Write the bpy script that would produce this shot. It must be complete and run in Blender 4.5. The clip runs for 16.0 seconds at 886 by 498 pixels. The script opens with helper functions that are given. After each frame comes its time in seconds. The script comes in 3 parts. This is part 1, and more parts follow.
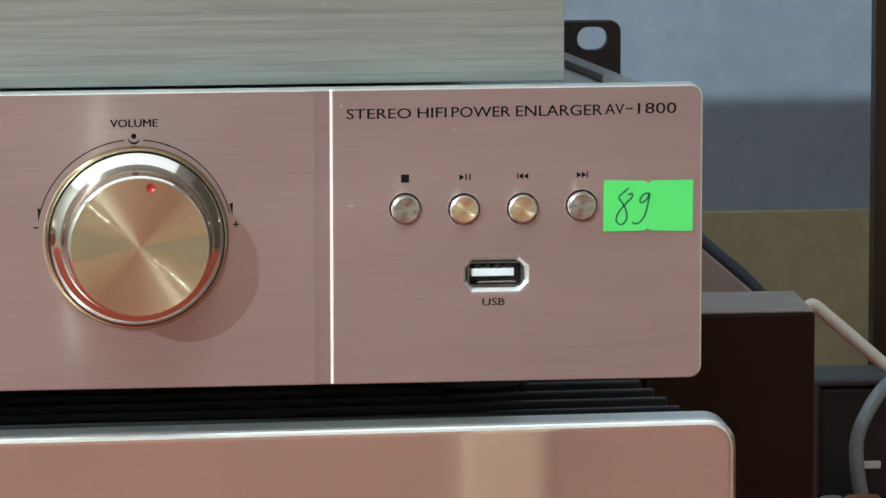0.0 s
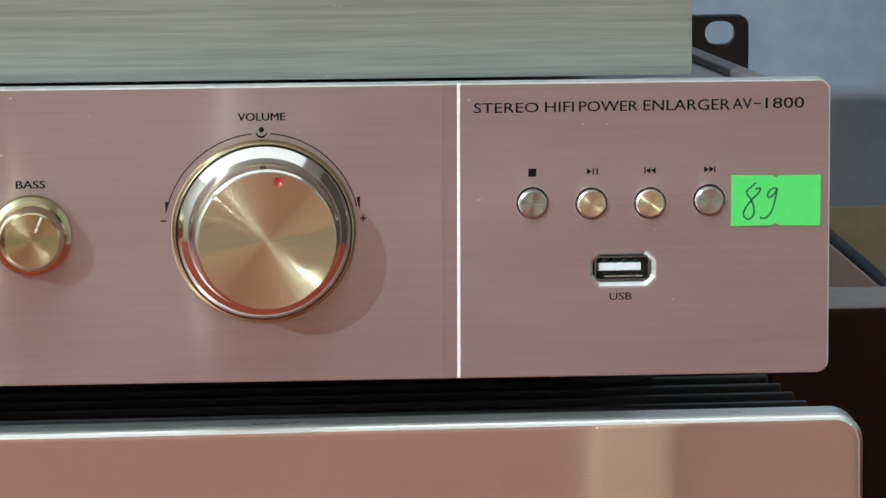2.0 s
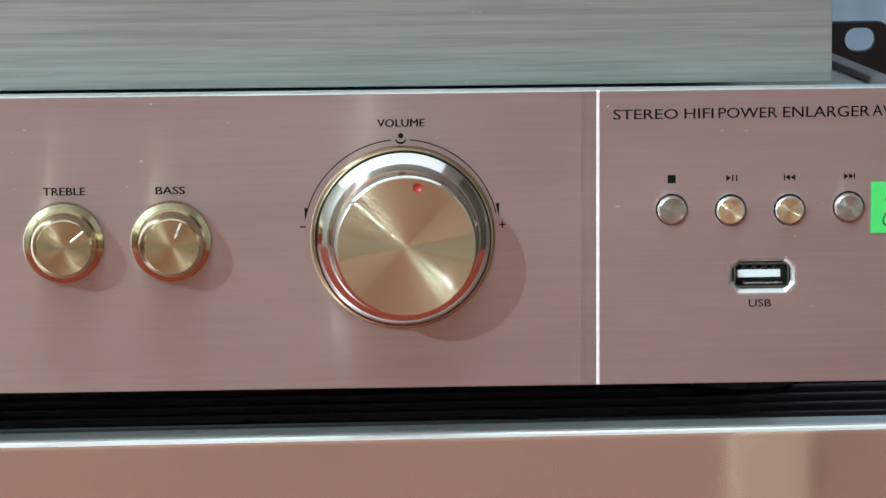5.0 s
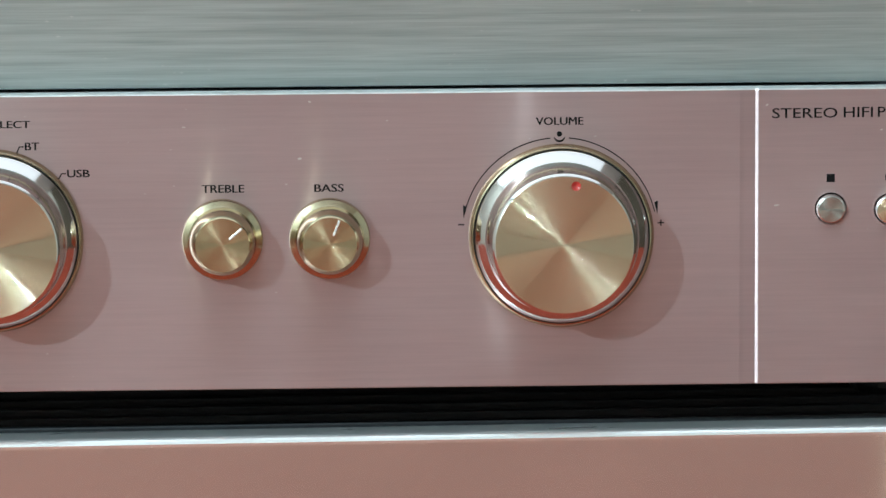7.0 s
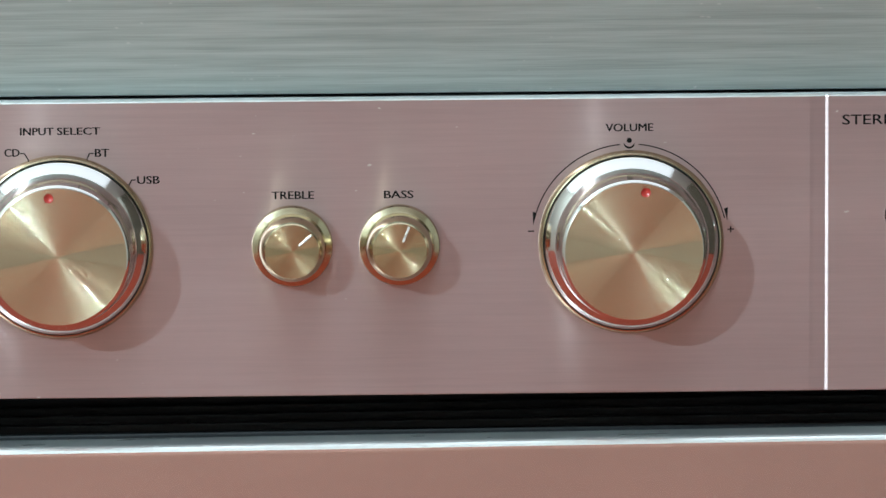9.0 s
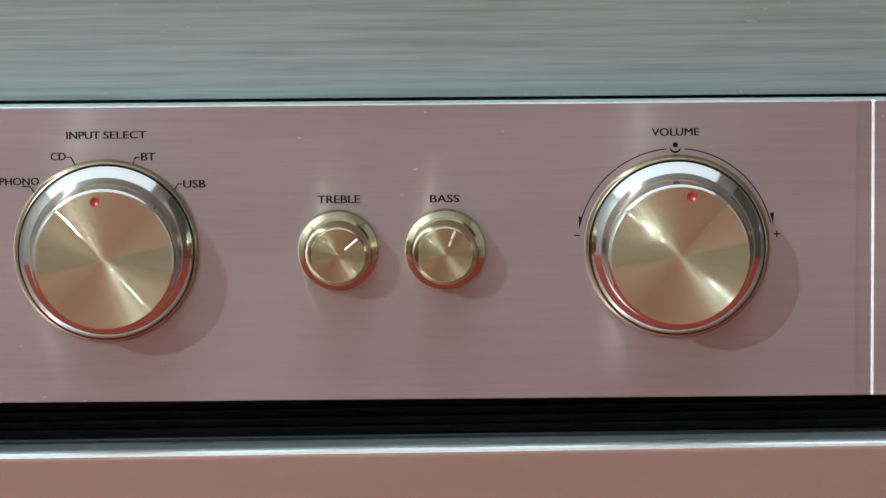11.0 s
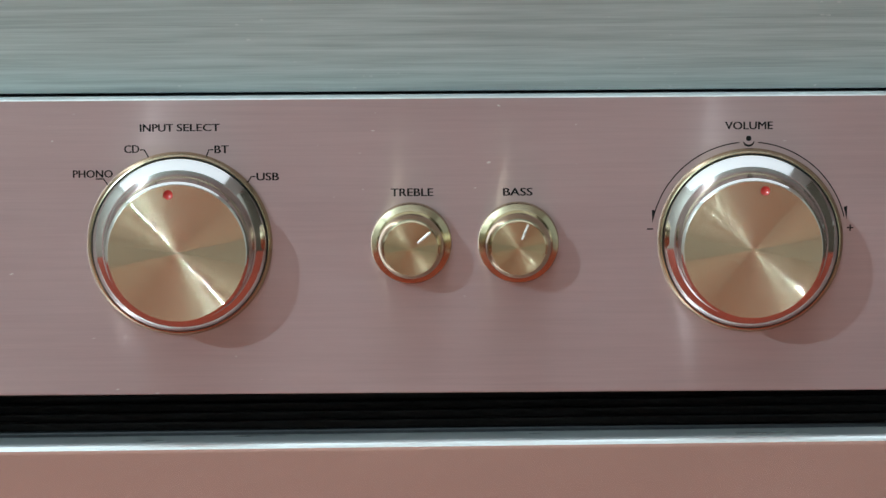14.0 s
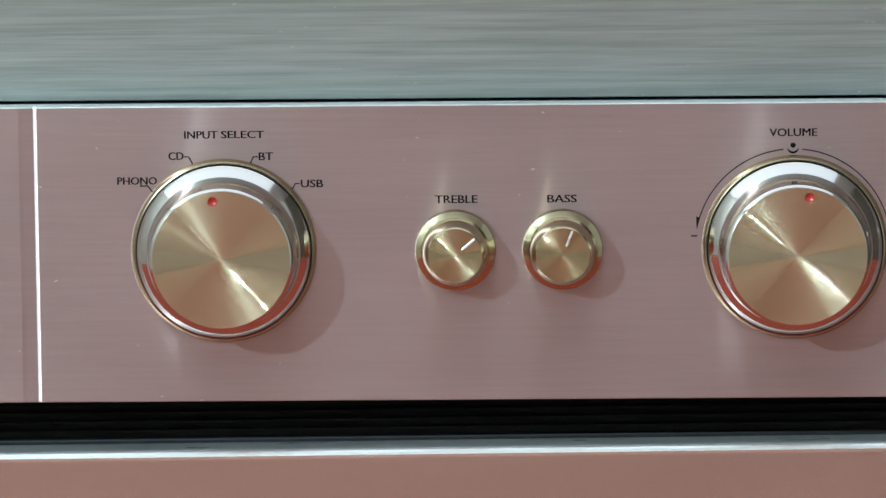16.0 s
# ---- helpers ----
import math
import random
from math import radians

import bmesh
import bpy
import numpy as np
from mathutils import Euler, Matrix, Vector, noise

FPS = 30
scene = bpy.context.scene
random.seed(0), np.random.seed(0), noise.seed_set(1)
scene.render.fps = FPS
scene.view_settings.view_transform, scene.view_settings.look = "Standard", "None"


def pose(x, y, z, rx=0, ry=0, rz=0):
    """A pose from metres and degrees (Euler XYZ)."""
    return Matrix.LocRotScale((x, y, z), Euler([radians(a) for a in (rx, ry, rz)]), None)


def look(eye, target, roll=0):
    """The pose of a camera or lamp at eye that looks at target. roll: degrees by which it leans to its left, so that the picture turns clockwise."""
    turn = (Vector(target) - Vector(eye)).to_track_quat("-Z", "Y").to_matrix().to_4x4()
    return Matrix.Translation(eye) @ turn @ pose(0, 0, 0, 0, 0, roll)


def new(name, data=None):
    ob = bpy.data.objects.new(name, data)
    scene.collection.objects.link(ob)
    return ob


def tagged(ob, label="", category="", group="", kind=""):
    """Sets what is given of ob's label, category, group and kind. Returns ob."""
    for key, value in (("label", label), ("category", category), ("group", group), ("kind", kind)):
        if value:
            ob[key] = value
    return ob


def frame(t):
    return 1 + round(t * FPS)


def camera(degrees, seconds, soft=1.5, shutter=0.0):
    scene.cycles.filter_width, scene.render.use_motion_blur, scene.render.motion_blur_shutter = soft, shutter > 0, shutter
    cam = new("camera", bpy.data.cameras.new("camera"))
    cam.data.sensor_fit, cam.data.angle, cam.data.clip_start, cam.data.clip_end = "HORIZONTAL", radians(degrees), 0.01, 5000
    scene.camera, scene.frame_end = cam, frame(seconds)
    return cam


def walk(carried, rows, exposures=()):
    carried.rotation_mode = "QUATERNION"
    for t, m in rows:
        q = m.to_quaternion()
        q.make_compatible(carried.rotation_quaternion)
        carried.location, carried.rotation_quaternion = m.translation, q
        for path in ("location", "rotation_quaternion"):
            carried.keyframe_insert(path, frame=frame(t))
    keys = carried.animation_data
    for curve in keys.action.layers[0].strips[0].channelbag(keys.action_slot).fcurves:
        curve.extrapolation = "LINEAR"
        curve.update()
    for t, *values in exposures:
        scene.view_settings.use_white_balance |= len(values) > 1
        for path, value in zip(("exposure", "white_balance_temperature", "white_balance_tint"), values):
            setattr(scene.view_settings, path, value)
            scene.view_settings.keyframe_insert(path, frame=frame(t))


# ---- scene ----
# ---------- camera ----------
cam = camera(9.0, 16.0, soft=1.5)
EYE = Vector((0.0, -1.2833, 0.2032))
# seconds, yaw, pitch, roll in degrees: a long lens that turns slowly from one place
TURNS = [
    (0.0, -6.039, -9.104, -0.064), (0.5, -5.897, -9.116, -0.067), (1.0, -5.629, -9.133, -0.102),
    (1.5, -5.155, -9.155, -0.059), (2.0, -4.729, -9.162, -0.126), (2.5, -4.206, -9.147, -0.190),
    (3.0, -3.886, -9.134, -0.180), (5.5, -3.030, -9.086, -0.294), (6.0, -2.632, -9.085, -0.337),
    (6.5, -2.146, -9.092, -0.331), (7.0, -1.663, -9.106, -0.333), (7.5, -1.321, -9.083, -0.394),
    (8.0, -1.206, -9.063, -0.440), (8.5, -1.086, -9.057, -0.453), (9.0, -0.945, -9.036, -0.439),
    (9.5, -0.719, -9.016, -0.423), (12.0, -0.303, -8.973, -0.443), (12.5, -0.102, -8.963, -0.441),
    (13.0, 0.067, -8.978, -0.444), (13.5, 0.183, -9.036, -0.432), (14.0, 0.281, -9.054, -0.436),
    (14.5, 0.352, -9.034, -0.445), (15.0, 0.415, -9.023, -0.477), (15.5, 0.550, -8.998, -0.491),
    (16.0, 0.736, -8.980, -0.517)]


def heading(yaw, pitch):
    y, p = radians(yaw), radians(pitch)
    return Vector((-math.sin(y) * math.cos(p), math.cos(y) * math.cos(p), math.sin(p)))


walk(cam, [(t, look(EYE, EYE + heading(y, p), r)) for t, y, p, r in TURNS],
     [(0.0, -0.73, 7000, 15), (2.5, -0.79, 6950, 15), (7.0, -0.74, 6400, 13), (9.0, -0.75, 6400, 13), (9.5, -0.97, 6400, 13), (12.5, -0.95, 6350, 13), (16.0, -0.93, 6350, 13)])

# ---------- light ----------
world = bpy.data.worlds.new("room_air")
scene.world = world
world.use_nodes = True
world.node_tree.nodes["Background"].inputs[0].default_value = (0.5, 0.55, 0.6, 1)
world.node_tree.nodes["Background"].inputs[1].default_value = 0.05

bulb = bpy.data.lights.new("bulb", "SPOT")
bulb.energy, bulb.shadow_soft_size, bulb.color = 800, 0.022, (0.69, 0.98, 1.06)
bulb.spot_size, bulb.spot_blend = radians(140), 0.3
new("bulb", bulb).matrix_world = look(Vector((-1.94, -2.44, 1.36)), Vector((0.0, 0.0, 0.0)))

panel_light = bpy.data.lights.new("ceiling_light", "AREA")
panel_light.shape, panel_light.size, panel_light.size_y = "RECTANGLE", 3.5, 1.1
panel_light.energy, panel_light.color = 25, (0.74, 0.93, 1.02)
new("ceiling_light", panel_light).matrix_world = pose(-0.45, -0.45, 1.66)

# Unseen spot added to brighten the wall that the lower front reflects.
back_fill = bpy.data.lights.new("added_wall_fill", "SPOT")
back_fill.energy, back_fill.shadow_soft_size, back_fill.color = 210, 0.05, (0.80, 0.93, 0.96)
back_fill.spot_size, back_fill.spot_blend = radians(72), 1.0
new("added_wall_fill", back_fill).matrix_world = look(Vector((0.0, -1.6, 1.64)), Vector((0.0, -2.7, -0.75)))


# ---------- materials ----------
def nodes_of(name):
    m = bpy.data.materials.new(name)
    m.use_nodes = True
    nt = m.node_tree
    return m, nt, nt.nodes["Principled BSDF"]


def mapped_noise(nt, scale, detail=4.0, stretch=(1, 1, 1)):
    tc = nt.nodes.new("ShaderNodeTexCoord")
    mp = nt.nodes.new("ShaderNodeMapping")
    mp.inputs["Scale"].default_value = stretch
    nt.links.new(tc.outputs["Object"], mp.inputs["Vector"])
    n = nt.nodes.new("ShaderNodeTexNoise")
    n.inputs["Scale"].default_value, n.inputs["Detail"].default_value = scale, detail
    nt.links.new(mp.outputs["Vector"], n.inputs["Vector"])
    return n.outputs["Fac"]


def remap(nt, fac, lo, hi, a=0.3, b=0.7):
    r = nt.nodes.new("ShaderNodeMapRange")
    r.inputs["From Min"].default_value, r.inputs["From Max"].default_value = a, b
    r.inputs["To Min"].default_value, r.inputs["To Max"].default_value = lo, hi
    nt.links.new(fac, r.inputs["Value"])
    return r.outputs["Result"]


def blend(nt, fac, c1, c2):
    mx = nt.nodes.new("ShaderNodeMix")
    mx.data_type = "RGBA"
    mx.inputs[6].default_value, mx.inputs[7].default_value = (*c1, 1), (*c2, 1)
    nt.links.new(fac, mx.inputs[0])
    return mx.outputs[2]


def bump(nt, bsdf, fac, strength, distance):
    b = nt.nodes.new("ShaderNodeBump")
    b.inputs["Strength"].default_value, b.inputs["Distance"].default_value = strength, distance
    nt.links.new(fac, b.inputs["Height"])
    nt.links.new(b.outputs["Normal"], bsdf.inputs["Normal"])


def add(nt, a, b, w=0.5):
    m = nt.nodes.new("ShaderNodeMix")
    m.inputs[0].default_value = w
    nt.links.new(a, m.inputs[2])
    nt.links.new(b, m.inputs[3])
    return m.outputs[0]


def brushed(name, c1, c2, rough, metallic, aniso=0.8, grain=0.12, relief=0.16, dust=0.8, bands=0.0, mottle=0.5, low=0.36):
    """Sheet metal brushed along x: gloss spreads up and down."""
    m, nt, p = nodes_of(name)
    fine = mapped_noise(nt, 1.0, 4, (70, 400, 5600))
    broad = mapped_noise(nt, 1.0, 3, (24, 200, 900))
    both = add(nt, fine, broad, 0.55)
    if bands:
        both = add(nt, both, mapped_noise(nt, 1.0, 3, (10, 60, 800)), bands)
    cloud = mapped_noise(nt, 1.0, 4, (14, 30, 44))
    metal = blend(nt, remap(nt, add(nt, both, cloud, mottle), 0, 1, low, 1 - low), c1, c2)
    specks = nt.nodes.new("ShaderNodeMix")
    specks.data_type = "RGBA"
    specks.inputs[7].default_value = (0.85, 0.84, 0.80, 1)
    nt.links.new(metal, specks.inputs[6])
    nt.links.new(remap(nt, mapped_noise(nt, 420, 1, (0.8, 1, 1.6)), 0, dust, 0.765, 0.80), specks.inputs[0])
    nt.links.new(specks.outputs[2], p.inputs["Base Color"])
    nt.links.new(remap(nt, both, rough - grain, rough + grain), p.inputs["Roughness"])
    p.inputs["Metallic"].default_value, p.inputs["Anisotropic"].default_value = metallic, aniso
    t = nt.nodes.new("ShaderNodeCombineXYZ")
    t.inputs[2].default_value = 1.0
    nt.links.new(t.outputs[0], p.inputs["Tangent"])
    if relief:
        bump(nt, p, fine, relief, 0.00005)
    return m


def turned(name, c1, c2, rough, spread=1.15):
    """Face cut on a lathe: countless fine rings tip the surface in and out, so gloss runs along each radius."""
    m, nt, p = nodes_of(name)
    tc = nt.nodes.new("ShaderNodeTexCoord")

    def vec(op, *ins):
        v = nt.nodes.new("ShaderNodeVectorMath")
        v.operation = op
        for i, x in enumerate(ins):
            if isinstance(x, tuple):
                v.inputs[i].default_value = x
            else:
                nt.links.new(x, v.inputs[i])
        return v

    flat = vec("MULTIPLY", tc.outputs["Object"], (1, 0, 1))
    dist = vec("LENGTH", flat.outputs[0])
    out = vec("NORMALIZE", flat.outputs[0])
    far = nt.nodes.new("ShaderNodeMath")
    far.operation = "MULTIPLY"
    far.inputs[1].default_value = 400000
    nt.links.new(dist.outputs["Value"], far.inputs[0])
    w = nt.nodes.new("ShaderNodeTexWhiteNoise")
    w.noise_dimensions = "1D"
    nt.links.new(far.outputs[0], w.inputs["W"])
    tip = remap(nt, w.outputs["Value"], -spread / 2, spread / 2, 0.0, 1.0)
    sc = vec("SCALE", out.outputs[0])
    nt.links.new(tip, sc.inputs["Scale"])
    geo = nt.nodes.new("ShaderNodeNewGeometry")
    total = vec("NORMALIZE", vec("ADD", geo.outputs["Normal"], sc.outputs[0]).outputs[0])
    nt.links.new(total.outputs[0], p.inputs["Normal"])
    n = nt.nodes.new("ShaderNodeTexNoise")
    n.noise_dimensions = "1D"
    n.inputs["Scale"].default_value, n.inputs["Detail"].default_value = 2500, 3
    nt.links.new(dist.outputs["Value"], n.inputs["W"])
    nt.links.new(blend(nt, n.outputs["Fac"], c1, c2), p.inputs["Base Color"])
    p.inputs["Metallic"].default_value, p.inputs["Roughness"].default_value = 1.0, rough
    return m


def plain(name, c1, c2, rough, metallic=0.0, scale=60.0, relief=0.0, distance=0.001, stretch=(1, 1, 1), spread=0.06):
    m, nt, p = nodes_of(name)
    big = mapped_noise(nt, scale, 4, stretch)
    small = mapped_noise(nt, scale * 9, 3, stretch)
    fac = add(nt, big, small, 0.4)
    nt.links.new(blend(nt, remap(nt, fac, 0, 1), c1, c2), p.inputs["Base Color"])
    nt.links.new(remap(nt, small, rough - spread, rough + spread), p.inputs["Roughness"])
    p.inputs["Metallic"].default_value = metallic
    if relief:
        bump(nt, p, fac, relief, distance)
    return m


PINK = brushed("pink_anodised_brushed", (0.54, 0.402, 0.396), (0.65, 0.496, 0.487), 0.45, 0.85, 1.0, 0.04, 0.09)
PINK_LOW = brushed("pink_anodised_satin", (0.66, 0.43, 0.375), (0.71, 0.47, 0.41), 0.045, 0.88, 0.6, 0.005, 0.0, 0.0)
CHAMPAGNE = brushed("champagne_brushed", (0.35, 0.405, 0.395), (0.515, 0.58, 0.56), 0.38, 0.85, 0.95, 0.09, 0.08, 0.3, 0.3, 0.15, 0.40)
# Bare cut metal, also the light on groove walls and top edges.
EDGE = brushed("bare_and_lit_cut_edge", (0.86, 0.85, 0.83), (0.92, 0.91, 0.90), 0.35, 0.8, 0.3)
GOLD_FACE = turned("gold_turned_face", (0.645, 0.52, 0.365), (0.685, 0.555, 0.395), 0.03)
SMALL_FACE = turned("dark_gold_turned_face", (0.52, 0.41, 0.25), (0.57, 0.45, 0.28), 0.035)
GOLD_POLISH = plain("gold_polished", (0.70, 0.655, 0.625), (0.74, 0.695, 0.665), 0.10, 1.0, 40, spread=0.01)
GOLD_SATIN = plain("gold_satin", (0.52, 0.44, 0.29), (0.58, 0.49, 0.33), 0.19, 1.0, 40, spread=0.02)
SILVER_FACE = turned("silver_turned_face", (0.48, 0.54, 0.53), (0.54, 0.60, 0.58), 0.09, 1.0)
PALE_GOLD_FACE = turned("pale_gold_turned_face", (0.76, 0.61, 0.42), (0.82, 0.67, 0.48), 0.09, 1.0)
STEEL = plain("nickel_steel", (0.60, 0.60, 0.58), (0.70, 0.70, 0.68), 0.24, 1.0, 80)
# Socket steel given a darker colour for the shade within the opening.
DARK_STEEL = plain("shaded_steel", (0.16, 0.16, 0.16), (0.24, 0.24, 0.24), 0.35, 1.0, 80)
INK = plain("black_print", (0.004, 0.004, 0.004), (0.009, 0.008, 0.008), 0.6, 0, 300)
INK.node_tree.nodes["Principled BSDF"].inputs["Specular IOR Level"].default_value = 0.1
RED = plain("red_enamel", (0.40, 0.03, 0.025), (0.48, 0.045, 0.035), 0.22, 0, 200)
WHITE_LINE = plain("silver_line", (0.80, 0.78, 0.74), (0.86, 0.84, 0.80), 0.3, 0.6, 200)
GREEN = plain("green_paper", (0.05, 0.60, 0.12), (0.07, 0.66, 0.15), 0.6, 0, 150, 0.1, 0.0001)
PEN = plain("green_ink_pen", (0.01, 0.09, 0.05), (0.015, 0.12, 0.06), 0.5, 0, 300)
BLACK_PAINT = plain("black_powder_coat", (0.012, 0.012, 0.013), (0.022, 0.022, 0.024), 0.45, 0, 120, 0.15, 0.0003)
STRIP_GREY = plain("dull_aluminium_strip", (0.20, 0.18, 0.18), (0.28, 0.26, 0.25), 0.45, 0.5, 60, 0.1, 0.0002)
BLUE_CABLE = plain("dark_blue_cable_jacket", (0.03, 0.045, 0.07), (0.05, 0.065, 0.09), 0.45, 0, 60)
GREY_COVER = plain("grey_painted_steel", (0.42, 0.43, 0.44), (0.50, 0.51, 0.52), 0.42, 0.2, 40, 0.1, 0.0002)
# Panel pink darkened in its colour for the shade inside button holes.
WELL = plain("shaded_pink_hole", (0.10, 0.045, 0.035), (0.14, 0.06, 0.05), 0.4, 0.6, 100)
TRIM_PAINT = plain("cream_gloss_paint", (0.74, 0.76, 0.62), (0.80, 0.82, 0.68), 0.4, 0, 20)
SOCKET_WHITE = plain("white_plastic", (0.74, 0.76, 0.80), (0.80, 0.82, 0.85), 0.35, 0, 200)
SOCKET_BLACK = plain("black_plastic_and_shade", (0.010, 0.012, 0.012), (0.02, 0.022, 0.022), 0.4, 0, 200)
WALL_PAINT = plain("blue_grey_plaster", (0.17, 0.205, 0.27), (0.27, 0.30, 0.365), 0.85, 0, 16, 0.3, 0.003)
DADO = plain("khaki_plaster", (0.24, 0.20, 0.12), (0.38, 0.33, 0.21), 0.8, 0, 14, 0.25, 0.004)
RED_PLASTER = plain("pale_terracotta_wall_paint", (0.54, 0.43, 0.38), (0.60, 0.48, 0.43), 0.85, 0, 4, 0.1, 0.003)
BROWN_PAINT = plain("brown_wall_paint", (0.075, 0.055, 0.035), (0.10, 0.075, 0.05), 0.8, 0, 4, 0.1, 0.003)
SLAB_PAINT = plain("dull_pink_slab_paint", (0.48, 0.37, 0.32), (0.54, 0.42, 0.37), 0.5, 0, 6, 0.1, 0.002)
ROOM_PAINT = plain("pale_wall_paint", (0.50, 0.48, 0.43), (0.58, 0.56, 0.50), 0.85, 0, 4, 0.1, 0.003)
FLOOR_TILE = plain("red_brown_floor", (0.32, 0.12, 0.075), (0.40, 0.165, 0.10), 0.5, 0, 6, 0.1, 0.002)
CEIL_PAINT = plain("white_ceiling_paint", (0.70, 0.70, 0.68), (0.78, 0.78, 0.76), 0.9, 0, 5)
DARK_WOOD = plain("dark_stained_wood", (0.018, 0.010, 0.006), (0.032, 0.017, 0.010), 0.45, 0, 30, 0.2, 0.0006, (1, 1, 0.15))
BROWN_BOX = plain("dark_red_brown_lacquer", (0.021, 0.008, 0.003), (0.034, 0.013, 0.006), 0.65, 0, 40, 0.1, 0.0004)
BROWN_BOX.node_tree.nodes["Principled BSDF"].inputs["Specular IOR Level"].default_value = 0.2
# Top edge of the brown board, coloured pale for the light on it.
LIT_TOP = plain("lit_board_edge", (0.30, 0.27, 0.27), (0.40, 0.36, 0.35), 0.8, 0, 90, 0.1, 0.0004)
RED_TOP = plain("red_lacquered_wood", (0.33, 0.055, 0.030), (0.40, 0.072, 0.042), 0.75, 0, 12, 0.1, 0.0006, (0.2, 1, 1))
RED_TOP.node_tree.nodes["Principled BSDF"].inputs["Specular IOR Level"].default_value = 0.15
TABLE_WOOD = plain("red_brown_table_wood", (0.24, 0.09, 0.05), (0.34, 0.14, 0.08), 0.4, 0, 12, 0.15, 0.0006, (0.2, 1, 1))
WHITE_CABLE = plain("white_cable_jacket", (0.76, 0.74, 0.69), (0.84, 0.82, 0.77), 0.45, 0, 60)
LID = plain("dark_grey_plastic", (0.05, 0.055, 0.06), (0.09, 0.095, 0.10), 0.6, 0, 60)
GREY_CABLE = plain("grey_cable_jacket", (0.20, 0.24, 0.27), (0.28, 0.32, 0.35), 0.45, 0, 60)
CARD = plain("pinkish_grey_card", (0.32, 0.26, 0.25), (0.40, 0.33, 0.31), 0.8, 0, 50)


# ---------- building helpers ----------
def link(name, bm, material, parent=None, label="", smooth=None):
    me = bpy.data.meshes.new(name)
    bmesh.ops.recalc_face_normals(bm, faces=bm.faces)
    if smooth is not None:
        for f in bm.faces:
            f.smooth = True
        for e in bm.edges:
            if len(e.link_faces) == 2 and e.calc_face_angle(0) > radians(smooth):
                e.smooth = False
    bm.to_mesh(me)
    bm.free()
    for mat in (material if isinstance(material, (list, tuple)) else [material]):
        me.materials.append(mat)
    ob = new(name, me)
    if parent:
        ob.parent = parent
    return tagged(ob, label)


def part(name, bm, material, parent, label="", smooth=None):
    return link(name, bm, material, parent, label, smooth)


def empty(name, x, y, z, label, category, group=""):
    e = new(name)
    e.empty_display_size = 0.02
    e.location = (x, y, z)
    return tagged(e, label, category, group)


def mm(*v):
    return tuple(a / 1000 for a in v)


def block(x0, x1, y0, y1, z0, z1, bevel=0.0, seg=2, bm=None):
    """A box in millimetres with rounded edges."""
    b = bmesh.new()
    bmesh.ops.create_cube(b, size=1)
    for v in b.verts:
        v.co = Vector(mm((x0 + x1) / 2 + v.co.x * (x1 - x0), (y0 + y1) / 2 + v.co.y * (y1 - y0), (z0 + z1) / 2 + v.co.z * (z1 - z0)))
    if bevel:
        bmesh.ops.bevel(b, geom=b.edges[:], offset=bevel / 1000, segments=seg, affect="EDGES", profile=0.5)
    if bm is None:
        return b
    me = bpy.data.meshes.new("joined")
    b.to_mesh(me)
    b.free()
    bm.from_mesh(me)
    bpy.data.meshes.remove(me)
    return bm


def prism(outline, y0, y1, bevel=0.0, seg=2):
    """An (x, z) outline in millimetres, drawn out from y0 to y1."""
    bm = bmesh.new()
    f = [bm.verts.new(mm(x, y0, z)) for x, z in outline]
    b = [bm.verts.new(mm(x, y1, z)) for x, z in outline]
    front = bm.faces.new(f)
    bm.faces.new(b[::-1])
    n = len(f)
    for i in range(n):
        bm.faces.new((f[i], f[(i + 1) % n], b[(i + 1) % n], b[i]))
    bmesh.ops.recalc_face_normals(bm, faces=bm.faces)
    if bevel:
        bmesh.ops.bevel(bm, geom=list(front.edges), offset=bevel / 1000, segments=seg, affect="EDGES", profile=0.5)
    return bm


def rounded(x0, x1, z0, z1, r, n=8):
    pts = []
    for cx, cz, a0 in ((x1 - r, z1 - r, 0), (x0 + r, z1 - r, 90), (x0 + r, z0 + r, 180), (x1 - r, z0 + r, 270)):
        for i in range(n + 1):
            a = radians(a0 + 90 * i / n)
            pts.append((cx + r * math.cos(a), cz + r * math.sin(a)))
    return pts


def octagon(x0, x1, z0, z1, c):
    return [(x0 + c, z0), (x1 - c, z0), (x1, z0 + c), (x1, z1 - c), (x1 - c, z1), (x0 + c, z1), (x0, z1 - c), (x0, z0 + c)]


def lathe(profile, seg=96, caps=(False, True)):
    """(radius, y) steps in millimetres, turned about the y axis."""
    bm = bmesh.new()
    rings = []
    for r, y in profile:
        rings.append([bm.verts.new(mm(r * math.cos(2 * math.pi * i / seg), y, r * math.sin(2 * math.pi * i / seg))) for i in range(seg)])
    for a, b in zip(rings, rings[1:]):
        for i in range(seg):
            bm.faces.new((a[i], a[(i + 1) % seg], b[(i + 1) % seg], b[i]))
    if caps[0]:
        bm.faces.new(rings[0])
    if caps[1]:
        bm.faces.new(rings[-1])
    return bm


